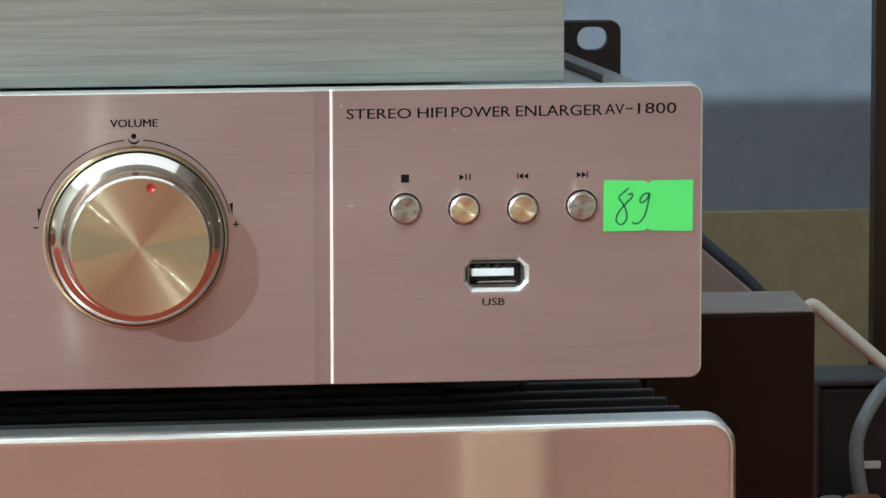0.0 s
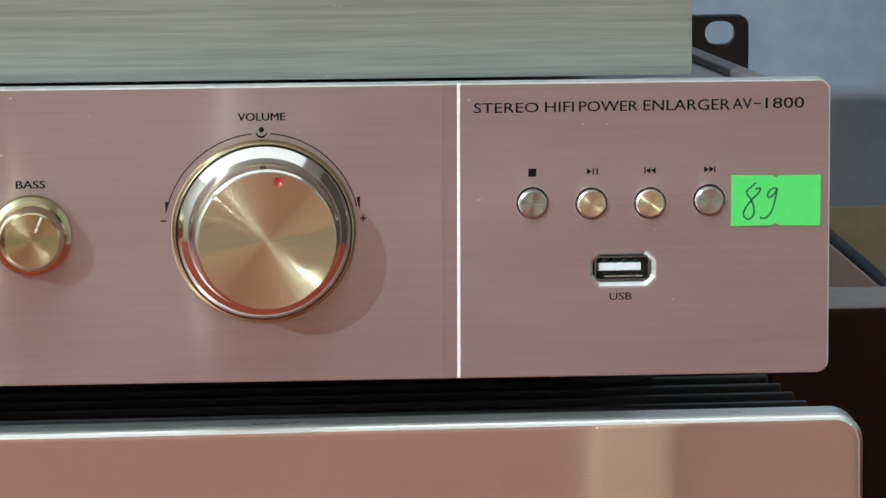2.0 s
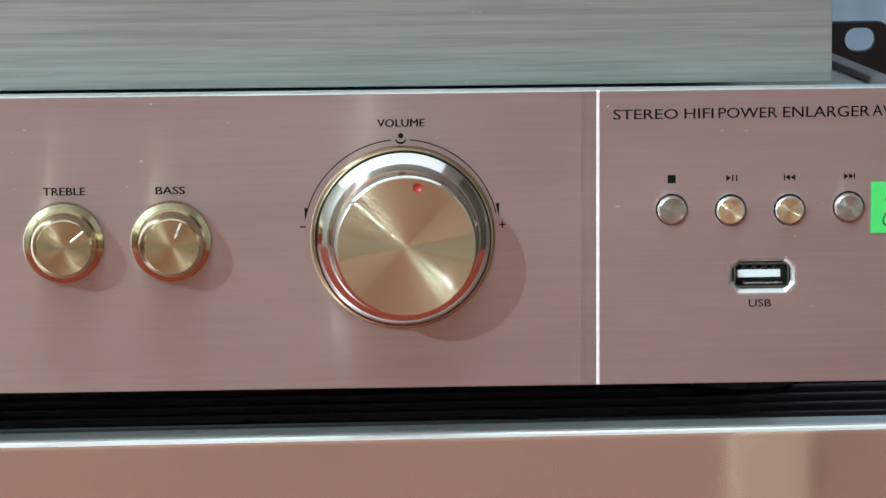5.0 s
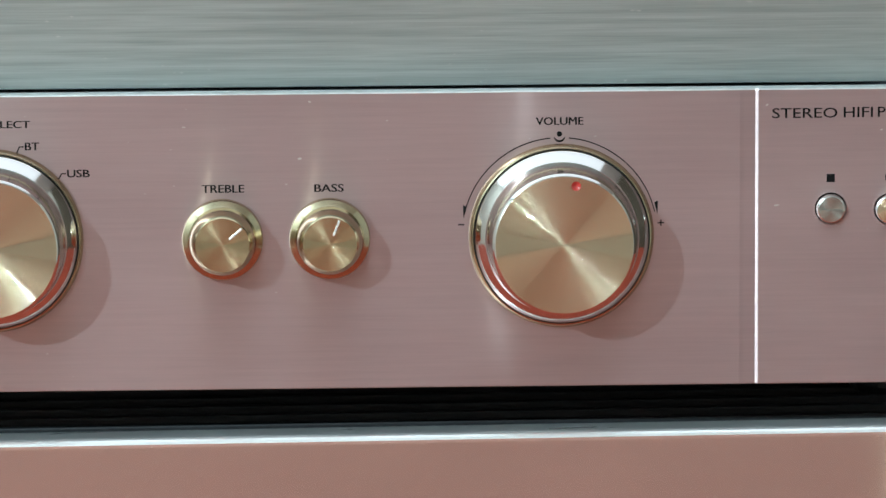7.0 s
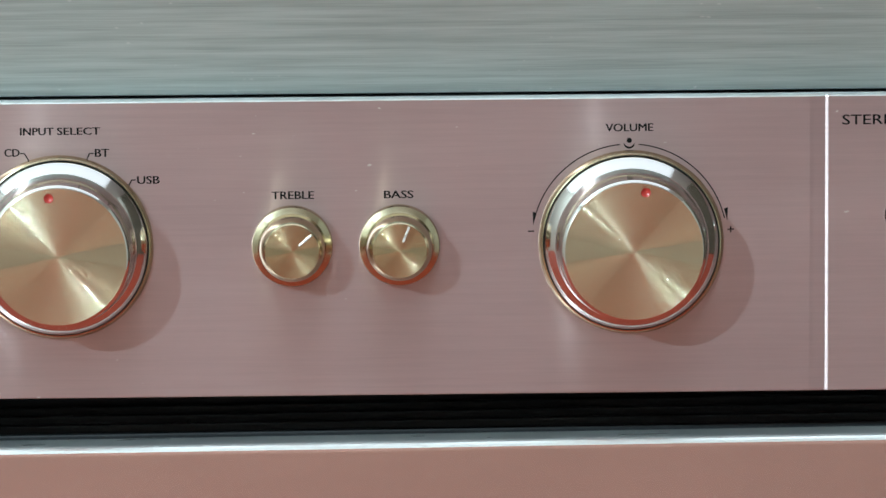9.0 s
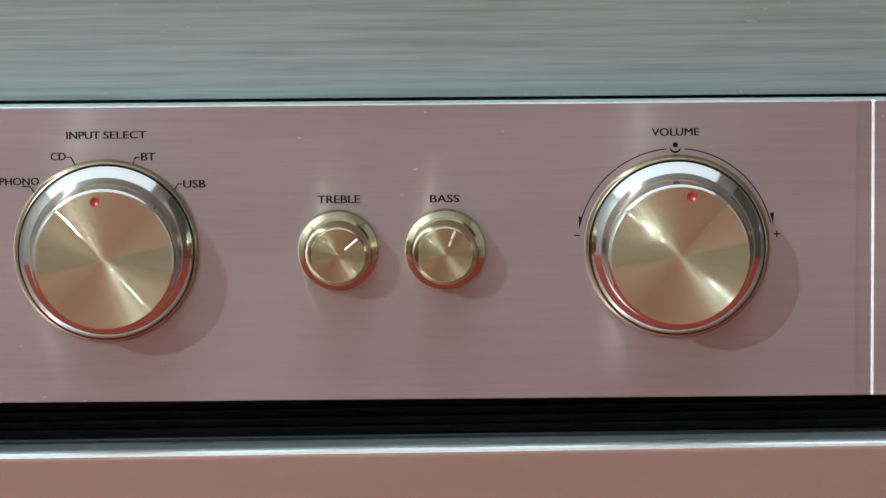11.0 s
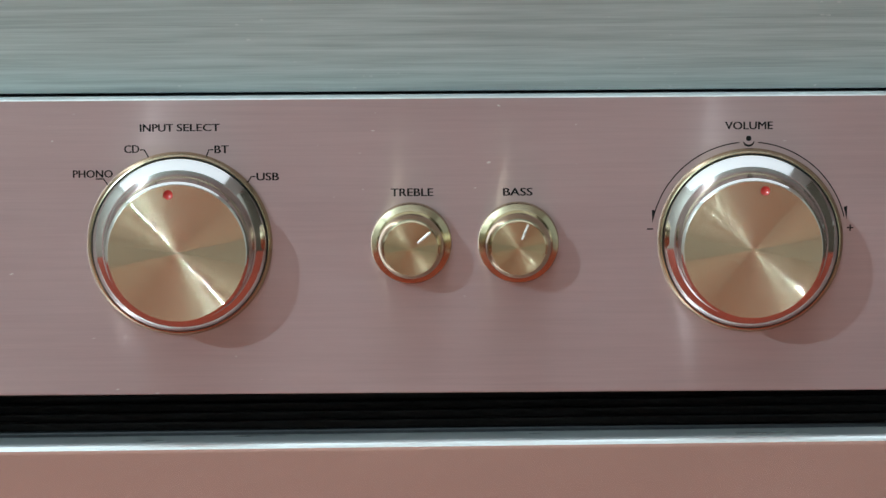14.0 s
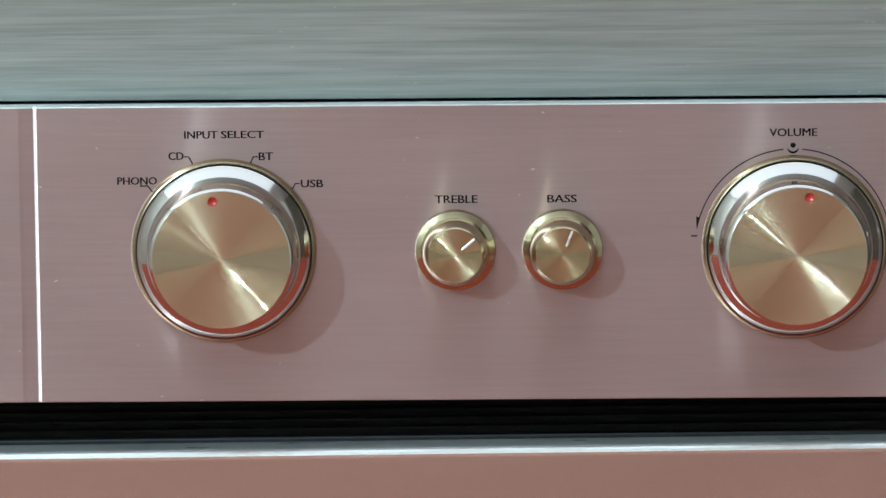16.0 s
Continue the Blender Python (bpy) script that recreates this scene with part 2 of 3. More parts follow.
def carve(ob, cutters):
    """Cut solid bmeshes out of an object's mesh for good."""
    for bm in cutters:
        bmesh.ops.recalc_face_normals(bm, faces=bm.faces)
        me = bpy.data.meshes.new("cutter")
        bm.to_mesh(me)
        bm.free()
        c = new("cutter", me)
        c.matrix_world = ob.matrix_world.copy()
        mod = ob.modifiers.new("cut", "BOOLEAN")
        mod.object, mod.operation, mod.solver = c, "DIFFERENCE", "EXACT"
        bpy.context.view_layer.update()
        res = bpy.data.meshes.new_from_object(ob.evaluated_get(bpy.context.evaluated_depsgraph_get()))
        ob.modifiers.remove(mod)
        old = ob.data
        ob.data = res
        bpy.data.objects.remove(c)
        bpy.data.meshes.remove(old)
        bpy.data.meshes.remove(me)


def lettering(text, x0, x1, z0, z1, parent, y=-0.06, name="lettering", mat=None, bold=0.07):
    """Printed words filling a box on the panel, in millimetres."""
    cu = bpy.data.curves.new("words", "FONT")
    cu.body, cu.size, cu.resolution_u, cu.offset = text, 1.0, 3, 0.0
    tmp = new("words", cu)
    bpy.context.view_layer.update()
    me = bpy.data.meshes.new_from_object(tmp.evaluated_get(bpy.context.evaluated_depsgraph_get()))
    bpy.data.objects.remove(tmp)
    bpy.data.curves.remove(cu)
    co = np.array([v.co[:] for v in me.vertices])
    lo, hi = co.min(0), co.max(0)
    for v in me.vertices:
        v.co = Vector(mm(x0 + (v.co.x - lo[0]) / (hi[0] - lo[0]) * (x1 - x0), y, z0 + (v.co.y - lo[1]) / (hi[1] - lo[1]) * (z1 - z0)))
    both = bmesh.new()
    for dx, dy in ((-bold, 0.0), (bold, -0.012)):
        first = len(both.verts)
        both.from_mesh(me)
        both.verts.ensure_lookup_table()
        for v in both.verts[first:]:
            v.co += Vector(mm(dx, dy, 0))
    both.to_mesh(me)
    both.free()
    me.name = name
    me.materials.clear()
    me.materials.append(mat or INK)
    ob = new(name, me)
    ob.parent = parent
    return tagged(ob, "black printed word " + text.lower() if mat is None else "")


def stroke(points, width, y=-0.06, closed=False, bm=None):
    """A flat printed line through (x, z) points, in millimetres."""
    bm = bm or bmesh.new()
    n = len(points)
    rows = []
    for i, (x, z) in enumerate(points):
        a, b = points[max(i - 1, 0)], points[min(i + 1, n - 1)]
        d = Vector((b[0] - a[0], b[1] - a[1])).normalized()
        w = width / 2
        rows.append((bm.verts.new(mm(x - d.y * w, y, z + d.x * w)), bm.verts.new(mm(x + d.y * w, y, z - d.x * w))))
    for p, q in zip(rows, rows[1:]):
        bm.faces.new((p[0], q[0], q[1], p[1]))
    return bm


def polygon(points, y=-0.06, bm=None):
    bm = bm or bmesh.new()
    bm.faces.new([bm.verts.new(mm(x, y, z)) for x, z in points])
    return bm


def smooth_path(points, steps=6):
    """Catmull-Rom through points of any dimension."""
    p = [Vector(q) for q in points]
    out = []
    for i in range(len(p) - 1):
        a, b, c, d = p[max(i - 1, 0)], p[i], p[i + 1], p[min(i + 2, len(p) - 1)]
        for k in range(steps):
            t = k / steps
            out.append(0.5 * ((2 * b) + (c - a) * t + (2 * a - 5 * b + 4 * c - d) * t * t + (3 * b - a - 3 * c + d) * t ** 3))
    out.append(p[-1])
    return out


def tube_along(points, radius, sides=12, steps=8):
    """A round cable through points in millimetres."""
    path = smooth_path(points, steps)
    bm = bmesh.new()
    rings = []
    for i, p in enumerate(path):
        d = (path[min(i + 1, len(path) - 1)] - path[max(i - 1, 0)]).normalized()
        u = d.cross(Vector((0, 1, 0.02))).normalized()
        w = d.cross(u)
        rings.append([bm.verts.new((p + (u * math.cos(2 * math.pi * k / sides) + w * math.sin(2 * math.pi * k / sides)) * radius) / 1000) for k in range(sides)])
    for a, b in zip(rings, rings[1:]):
        for k in range(sides):
            bm.faces.new((a[k], a[(k + 1) % sides], b[(k + 1) % sides], b[k]))
    bm.faces.new(rings[0])
    bm.faces.new(rings[-1])
    return bm


# ---------- the room ----------
def shell(name, x0, x1, y0, y1, z0, z1, mat, label, category):
    return tagged(link(name, block(x0, x1, y0, y1, z0, z1), mat), label, category, "", "structure")


TABLE_Z = -158.0
shell("floor", -2300, 2300, -2700, 780, -1000, -908, FLOOR_TILE, "red-brown floor of the room", "floor")
shell("ceiling", -2300, 2300, -2700, 780, 1700, 1780, CEIL_PAINT, "white painted ceiling", "ceiling")
# Unseen walls, their colours split to shape what knobs and panels reflect.
shell("wall_west", -2380, -2300, -2700, 780, -908, 1700, ROOM_PAINT, "pale painted side wall", "wall")
shell("wall_east", 2300, 2380, -1000, 780, -908, 1700, BROWN_PAINT, "dark brown painted side wall", "wall")
shell("wall_east_pale", 2300, 2380, -2700, -1000, -908, 1700, ROOM_PAINT, "pale painted stretch of the side wall", "wall")
shell("wall_south", -500, 1150, -2780, -2700, -908, 1700, RED_PLASTER, "pale terracotta wall behind the viewer", "wall")
shell("wall_south_west", -2300, -500, -2780, -2700, -908, 1700, ROOM_PAINT, "pale painted stretch of wall behind the viewer", "wall")
shell("wall_south_east", 1150, 2300, -2780, -2700, -908, 1700, ROOM_PAINT, "pale painted stretch of wall behind the viewer", "wall")
shell("wall_north", -2300, 2300, 600, 780, -88.8, 1700, WALL_PAINT, "blue-grey uneven plaster wall behind the amplifiers", "wall")
shell("wall_dado", -2300, 2300, 596, 780, -908, -88.8, DADO, "khaki lower band of the plaster wall", "wall")
# Unseen slab and upright strips added behind the viewer to colour reflections.
tagged(link("back_slab", block(-432, 434, -2700, -2682, -908, 1130, 4), SLAB_PAINT), "unseen dull pink slab added behind the viewer to colour reflections", "door", "", "structure")
for x in (-492, 434):
    tagged(link("trim", block(x, x + 60, -2700, -2676, -908, 1200, 4), TRIM_PAINT), "unseen cream upright strip added for the reflected band", "door trim", "", "structure")

# ---------- table ----------
table = empty("table", 0, 0.15, -0.908, "red lacquered wooden table under the stacked amplifiers", "table")
def on(ob, parent):
    """Hang a mesh built in world millimetres under an Empty that stands elsewhere."""
    ob.matrix_parent_inverse = Matrix.Translation(-parent.location)
    return ob
on(part("tabletop", block(-620, 620, -200, 560, TABLE_Z - 28, TABLE_Z, 3), RED_TOP, table), table)
for sx in (-590, 530):
    for sy in (-180, 470):
        on(part("leg", block(sx, sx + 60, sy, sy + 60, -908, TABLE_Z - 28, 3), TABLE_WOOD, table), table)

# ---------- lower amplifier ----------
lower = empty("power_amplifier", 0, 0.1, TABLE_Z / 1000, "pink amplifier with thick rounded front under the stack", "amplifier")
lower.rotation_euler = (0, radians(-0.36), 0)
bm = prism(rounded(-204, 205.6, -140, -46.1, 7.0, 10), -1, 9.2, 2.0, 5)
# Overhead light put into colour: only up-facing edges take the pale metal.
for f in bm.faces:
    f.material_index = 0 if f.normal.y < -0.9 or f.normal.z < 0.3 else 1
on(part("front_panel", bm, [PINK_LOW, EDGE], lower, "thick satin pink aluminium front with rounded corners"), lower)
on(part("chassis", block(-196, 196, 9.2, 270, -146, -66, 1.5), BLACK_PAINT, lower, "black steel chassis"), lower)
for i in range(11):
    y = 10.0 + 11.6 * i
    on(part("cooling_rib", block(-198, 198.4 - 0.13 * y, y, y + 2.6, -66.5, -47.4, 0.4), BLACK_PAINT, lower), lower)
for sx in (-170, 170):
    for sy in (35, 235):
        b = lathe([(14, 0), (16, 2), (16, 9), (14, 12)], 24, (True, True))
        bmesh.ops.rotate(b, verts=b.verts, cent=(0, 0, 0), matrix=Matrix.Rotation(radians(90), 3, "X"))
        bmesh.ops.translate(b, verts=b.verts, vec=mm(sx, sy, TABLE_Z))
        on(part("foot", b, SOCKET_BLACK, lower), lower)

# ---------- the pink stereo amplifier ----------
amp = empty("stereo_amplifier", 0, 0.1, -0.0474, "pink brushed aluminium stereo amplifier with gold knobs", "amplifier")
def panel_mesh():
    r, h, base, e = 2.8, 34.1, -35.05, 196.5
    grooves = ((-113.6, -110.65, -110.0), (106.4, 109.45, 110.1))
    xs = []
    n = 8
    for i in range(n + 1):
        a = radians(90 * i / n)
        xs.append((-e + r - r * math.cos(a), h - r + r * math.sin(a), 0.0))
    for g0, g1, g2 in grooves:
        for x, d in ((g0 - 0.5, 0), (g0 + 0.4, 0.09), (g1 - 0.1, 0.24), (g1 + 0.05, 0.24), (g2 - 0.06, 0.06), (g2 + 0.14, 0)):
            xs.append((x, h, d))
    for i in range(n + 1):
        a = radians(90 - 90 * i / n)
        xs.append((e - r + r * math.cos(a), h - r + r * math.sin(a), 0.0))
    bm = bmesh.new()
    rows = []
    for x, z, d in xs:
        zb = base + h - z
        rows.append([bm.verts.new(mm(x, y, q)) for y, q in ((d, z), (d, zb), (5, zb), (5, z))])
    for a, b in zip(rows, rows[1:]):
        for k in range(4):
            f = bm.faces.new((a[k], b[k], b[(k + 1) % 4], a[(k + 1) % 4]))
            f.material_index = 0 if k == 0 else 1
    for row in (rows[0], rows[-1]):
        bm.faces.new(row).material_index = 1
    bmesh.ops.recalc_face_normals(bm, faces=bm.faces)
    rim = [e for e in bm.edges if {f.material_index for f in e.link_faces} == {0, 1}]
    bmesh.ops.bevel(bm, geom=rim, offset=0.00035, segments=2, affect="EDGES", profile=0.5, material=1)
    # Lamplight put in colour: left-facing groove walls pale metal, down-facing edges pink.
    for f in bm.faces:
        if f.normal.x < -0.35 and abs(f.calc_center_median().x) < 0.18:
            f.material_index = 1
        if f.normal.z < -0.2:
            f.material_index = 0
    return bm


panel = on(part("front_panel", panel_mesh(), [PINK, EDGE], amp, "pink brushed aluminium front with two engraved grooves, lit walls coloured pale, and bright cut edges"), amp)
bpy.context.view_layer.update()
BUTTONS = ((127.0, 6.0), (140.7, 5.7), (154.4, 5.6), (168.2, 6.1))
USB = (140.0, 156.1, -14.2, -5.4)
cuts = []
for x, z in BUTTONS:
    b = lathe([(3.72, -3), (3.72, 9)], 40, (True, True))
    bmesh.ops.translate(b, verts=b.verts, vec=mm(x, 0, z))
    cuts.append(b)
cuts.append(prism(octagon(USB[0] + 0.3, USB[1] - 0.3, USB[2] + 0.3, USB[3] - 0.3, 2.2), -3, 9))
carve(panel, cuts)
on(part("chassis", block(-188, 155, 5, 150, -33, 31.0, 1), BLACK_PAINT, amp, "black steel chassis"), amp)
bm = prism([(-187, -5.5), (-187, -150), (156.5, -150), (182, -5.5)], 31.0, 31.8)
bmesh.ops.rotate(bm, verts=bm.verts, cent=(0, 0, 0), matrix=Matrix(((1, 0, 0), (0, 0, -1), (0, 1, 0))))
on(part("top_cover", bm, GREY_COVER, amp, "grey painted top cover"), amp)
for sx in (-150, 150):
    for sy in (60, 125):
        b = lathe([(12, 0), (13, 2), (13, 12), (12, 15.0)], 24, (True, True))
        bmesh.ops.rotate(b, verts=b.verts, cent=(0, 0, 0), matrix=Matrix.Rotation(radians(90), 3, "X"))
        bmesh.ops.translate(b, verts=b.verts, vec=mm(sx, sy, -47.4))
        on(part("foot", b, SOCKET_BLACK, amp), amp)

# knobs
RING = [(21.2, 0), (21.4, -0.3), (21.4, -0.9), (21.2, -1.4), (20.7, -2.0), (20.42, -2.1)]
GROOVE = [(20.42, -2.1), (20.36, -1.2), (20.12, -1.2), (20.12, -2.0)]
BIG = [(20.12, -1.8), (20.12, -2.4), (20.0, -2.9), (19.5, -3.5), (18.7, -4.25), (17.75, -4.95), (17.5, -5.3), (17.3, -6.2), (16.55, -13.8), (16.45, -14.5), (16.1, -14.82), (15.78, -15.0)]


def big_knob(name, x, z, dot, label):
    body = on(part(name, lathe(BIG, 128, (False, False)), GOLD_POLISH, amp, label, 14), amp)
    body.matrix_basis = Matrix.Translation(mm(x, 0, z))
    ring = part("base_ring", lathe(RING, 128, (False, False)), GOLD_SATIN, body, "", 28)
    # Black colour stands in for the shade inside the groove.
    part("groove", lathe(GROOVE, 128, (False, False)), SOCKET_BLACK, body, "narrow groove, its shade coloured black")
    face = part("face", lathe([(15.78, -12), (15.78, -15.02)], 128, (True, True)), GOLD_FACE, body, "lathe-turned gold face")
    bpy.context.view_layer.update()
    cut = lathe([(0.1, -13.9), (1.12, -15.0), (1.2, -15.6)], 24, (True, True))
    bmesh.ops.translate(cut, verts=cut.verts, vec=mm(dot[0], 0, dot[1]))
    carve(face, [cut])
    b = lathe([(1.1, -15.0), (0.75, -14.72), (0.1, -14.5)], 24)
    bmesh.ops.translate(b, verts=b.verts, vec=mm(dot[0], 0, dot[1]))
    part("indicator_dot", b, RED, body, "red enamelled dimple", 40)
    return body


big_knob("input_knob", -67.0, 0.5, (-1.8, 13.5), "large round gold input selector knob")
big_knob("volume_knob", 64.6, 0.4, (2.7, 13.6), "large round gold volume knob")

SMALL = [(9.1, 0), (9.35, -0.4), (9.35, -2.5), (9.15, -3.0), (8.3, -3.5), (7.85, -3.8), (7.75, -4.4), (7.65, -6.0), (7.4, -7.8), (6.95, -9.0), (6.5, -9.8), (6.2, -10.1)]


def small_knob(name, x, z, angle, label):
    body = on(part(name, lathe(SMALL, 96, (False, False)), GOLD_SATIN, amp, label, 30), amp)
    body.matrix_basis = Matrix.Translation(mm(x, 0, z))
    part("face", lathe([(6.2, -9), (6.2, -10.12)], 96, (True, True)), SMALL_FACE, body, "lathe-turned gold face")
    b = block(2.1, 5.9, -10.35, -10.0, -0.26, 0.26, 0.08)
    bmesh.ops.rotate(b, verts=b.verts, cent=(0, 0, 0), matrix=Matrix.Rotation(radians(-angle), 3, "Y"))
    part("pointer", b, WHITE_LINE, body, "bright engraved pointer line")
    return body


small_knob("treble_knob", -13.6, 0.4, 40, "small gold treble knob with a pointer line")
small_knob("bass_knob", 11.1, 0.4, 68, "small gold bass knob with a pointer line")

# push buttons
for (x, z), mat, (tx, tz), word in zip(BUTTONS, (SILVER_FACE, PALE_GOLD_FACE, PALE_GOLD_FACE, SILVER_FACE), ((2, 3), (-1, -2), (0, -3), (1.5, 2)), ("stop", "play", "back", "next")):
    cap = on(part("push_button", lathe([(3.36, 4), (3.36, -1.0), (3.2, -1.35), (2.9, -1.5)], 48, (True, False)), STEEL, amp, "small round metal push button", 30), amp)
    cap.matrix_basis = Matrix.Translation(mm(x, 0, z)) @ Euler((radians(tz), 0, radians(tx))).to_matrix().to_4x4()
    part("button_face", lathe([(2.91, -1.0), (2.91, -1.51)], 48, (True, True)), mat, cap, "lathe-turned metal face")
    hole = on(part("button_well", lathe([(3.71, 0.3), (3.71, 6), (3.2, 6.2)], 40, (False, True)), WELL, amp), amp)
    rim = on(part("button_rim", lathe([(4.12, -0.03), (3.7, 0.4)], 40, (False, False)), EDGE, amp, "bright chamfer of the button hole"), amp)
    rim.matrix_basis = Matrix.Translation(mm(x, 0, z))
    hole.matrix_basis = Matrix.Translation(mm(x, 0, z))

# usb socket
def ring_between(o1, y1, o2, y2, bm=None):
    bm = bm or bmesh.new()
    a = [bm.verts.new(mm(x, y1, z)) for x, z in o1]
    b = [bm.verts.new(mm(x, y2, z)) for x, z in o2]
    for i in range(len(a)):
        j = (i + 1) % len(a)
        bm.faces.new((a[i], a[j], b[j], b[i]))
    return bm


u0, u1, u2, u3 = USB
o_out, o_mid = octagon(u0, u1, u2, u3, 2.3), octagon(u0 + 1.25, u1 - 1.25, u2 + 1.25, u3 - 1.25, 1.7)
socket = on(part("usb_socket", ring_between(o_out, -0.05, o_mid, 1.3, ring_between(o_mid, 1.3, o_mid, 9)), EDGE, amp, "usb socket in a bevelled cut-out"), amp)
shell_o, shell_i = octagon(u0 + 1.6, u1 - 1.6, u2 + 1.5, u3 - 1.5, 0.5), octagon(u0 + 2.0, u1 - 2.0, u2 + 1.9, u3 - 1.9, 0.4)
b = ring_between(shell_o, 1.0, shell_i, 1.0)
ring_between(shell_i, 1.0, shell_i, 12, b)
ring_between(shell_o, 1.0, shell_o, 9, b)
part("socket_shell", b, DARK_STEEL, socket, "steel shell of the socket")
part("socket_back", block(u0 + 1.3, u1 - 1.3, 9, 10, u2 + 1.3, u3 - 1.3), SOCKET_BLACK, socket)
part("tongue", block(142.4, 152.6, 2.0, 9, -10.5, -8.7, 0.15), SOCKET_WHITE, socket, "white plastic tongue")
for x in (144.0, 146.4, 148.8, 151.2):
    part("contact", block(x - 0.55, x + 0.55, 2.4, 9, -8.7, -7.6, 0.1), SOCKET_BLACK, socket)
part("spring", block(144, 153, 1.6, 8, -12.0, -11.6, 0.1), STEEL, socket)

# printing on the front
for text, x0, x1, z0, z1 in (("STEREO", 113.4, 128.4, 27.15, 29.5), ("HIFI", 129.9, 136.6, 27.2, 29.6), ("POWER", 137.8, 151.5, 27.2, 29.65),
                             ("ENLARGER", 152.8, 173.0, 27.2, 29.75), ("AV", 173.6, 178.1, 27.35, 29.85), ("1800", 181.3, 190.3, 27.4, 29.95),
                             ("INPUT", -75.8, -68.2, 26.5, 28.25), ("SELECT", -67.3, -57.5, 26.55, 28.25), ("CD", -79.5, -76.1, 21.6, 23.4), ("BT", -58.7, -55.5, 21.4, 23.2),
                             ("PHONO", -91.4, -82.3, 15.9, 17.65), ("USB", -49.1, -44.0, 15.0, 16.8), ("TREBLE", -18.2, -8.5, 11.1, 12.9),
                             ("BASS", 7.7, 14.4, 11.05, 12.85), ("VOLUME", 58.85, 69.75, 26.1, 27.9), ("USB", 145.0, 150.2, -17.1, -15.35)):
    on(lettering(text, x0, x1, z0, z1, amp, bold=0.035 if x0 > 100 else 0.07), amp)
for pts in (((-75.9, 22.3), (-74.9, 22.3), (-73.8, 20.3)), ((-86.2, 15.6), (-84.4, 15.6), (-83.2, 13.9)), ((-59.0, 22.2), (-60.0, 22.2), (-60.9, 20.2)), ((-49.4, 15.9), (-50.4, 15.9), (-51.2, 14.4))):
    on(part("tick_line", stroke(pts, 0.3), INK, amp, "thin black printed tick"), amp)


def arc(x, z, r, a0, a1, n=28):
    return [(x + r * math.cos(radians(a0 + (a1 - a0) * i / n)), z + r * math.sin(radians(a0 + (a1 - a0) * i / n))) for i in range(n + 1)]


VX, VZ, VR = 64.25, 0.6, 22.55
for a0, a1, tip in ((95.5, 167, (42.05, 4.4)), (84.5, 13, (86.85, 5.0))):
    b = stroke(arc(VX, VZ, VR, a0, a1), 0.26)
    s = -1 if a0 > 90 else 1
    polygon([(tip[0], tip[1]), (tip[0] + s * 0.15, tip[1] + 3.2), (tip[0] - s * 0.75, tip[1] + 2.9)], -0.07, b)
    on(part("volume_arc", b, INK, amp, "thin black printed arc with an arrow tip"), amp)
on(part("volume_mark", polygon(arc(VX, 24.0, 0.62, 0, 345, 20)), INK, amp, "black printed dot"), amp)
on(part("volume_mark", polygon(arc(VX, 23.35, 1.3, 180, 360, 14) + arc(VX, 23.75, 1.2, 328, 212, 10)), INK, amp, "black printed crescent"), amp)
on(part("dash", stroke(((178.5, 28.6), (180.2, 28.62)), 0.34), INK, amp, "black printed dash"), amp)
on(part("minus_sign", stroke(((40.8, 3.05), (42.2, 3.05)), 0.32), INK, amp), amp)
b = stroke(((86.9, 3.05), (88.4, 3.05)), 0.32)
on(part("plus_sign", stroke(((87.65, 2.3), (87.65, 3.8)), 0.32, -0.075, False, b), INK, amp), amp)
sz = 13.1
on(part("stop_symbol", polygon([(126.0, sz - 0.95), (127.9, sz - 0.95), (127.9, sz + 0.95), (126.0, sz + 0.95)]), INK, amp), amp)


def tri(x, w, h, z, bm):
    return polygon([(x, z - h), (x + w, z), (x, z + h)] if w > 0 else [(x, z - h), (x, z + h), (x + w, z)], -0.06, bm)


b = tri(139.6, 1.2, 0.75, 13.2, None)
for x in (141.15, 142.05):
    stroke(((x, 12.45), (x, 13.95)), 0.34, -0.06, False, b)
on(part("play_symbol", b, INK, amp), amp)
b = tri(154.5, -1.15, 0.75, 13.2, None)
tri(155.7, -1.15, 0.75, 13.2, b)
on(part("back_symbol", stroke(((153.2, 12.45), (153.2, 13.95)), 0.3, -0.06, False, b), INK, amp), amp)
b = tri(167.0, 1.15, 0.75, 13.3, None)
tri(168.2, 1.15, 0.75, 13.3, b)
on(part("next_symbol", stroke(((169.5, 12.55), (169.5, 14.05)), 0.3, -0.06, False, b), INK, amp), amp)

# price sticker
st = empty("price_sticker", 0.1838, -0.0002, 0.0058, "small bright green paper sticker on the pink front", "sticker")
notch = [(x, z) for x, z in arc(0.0, 6.15, 0.75, 200, 340, 6)]
low = [(x, z) for x, z in arc(0.0, -6.1, 0.75, 20, 160, 6)]
outline = [(-10.5, 6.0)] + notch + [(10.5, 6.0), (10.5, -6.0)] + low + [(-10.5, -6.0)]
part("paper", prism(outline, -0.08, 0.12), GREEN, st)
eight = [(-4.6, 4.2), (-5.6, 3.4), (-6.9, 2.0), (-5.9, 0.4), (-5.1, -1.6), (-5.2, -3.4), (-6.4, -4.4), (-7.5, -3.4), (-7.0, -1.6), (-5.4, 0.4), (-3.9, 2.0), (-3.8, 2.9), (-4.8, 2.6)]
nine = [(0.2, 2.9), (-0.9, 2.8), (-1.9, 1.6), (-1.7, 0.7), (-0.5, 1.4), (0.3, 2.8), (-0.1, 0.6), (-0.8, -2.2), (-2.0, -3.9), (-3.1, -4.2), (-3.7, -3.9)]
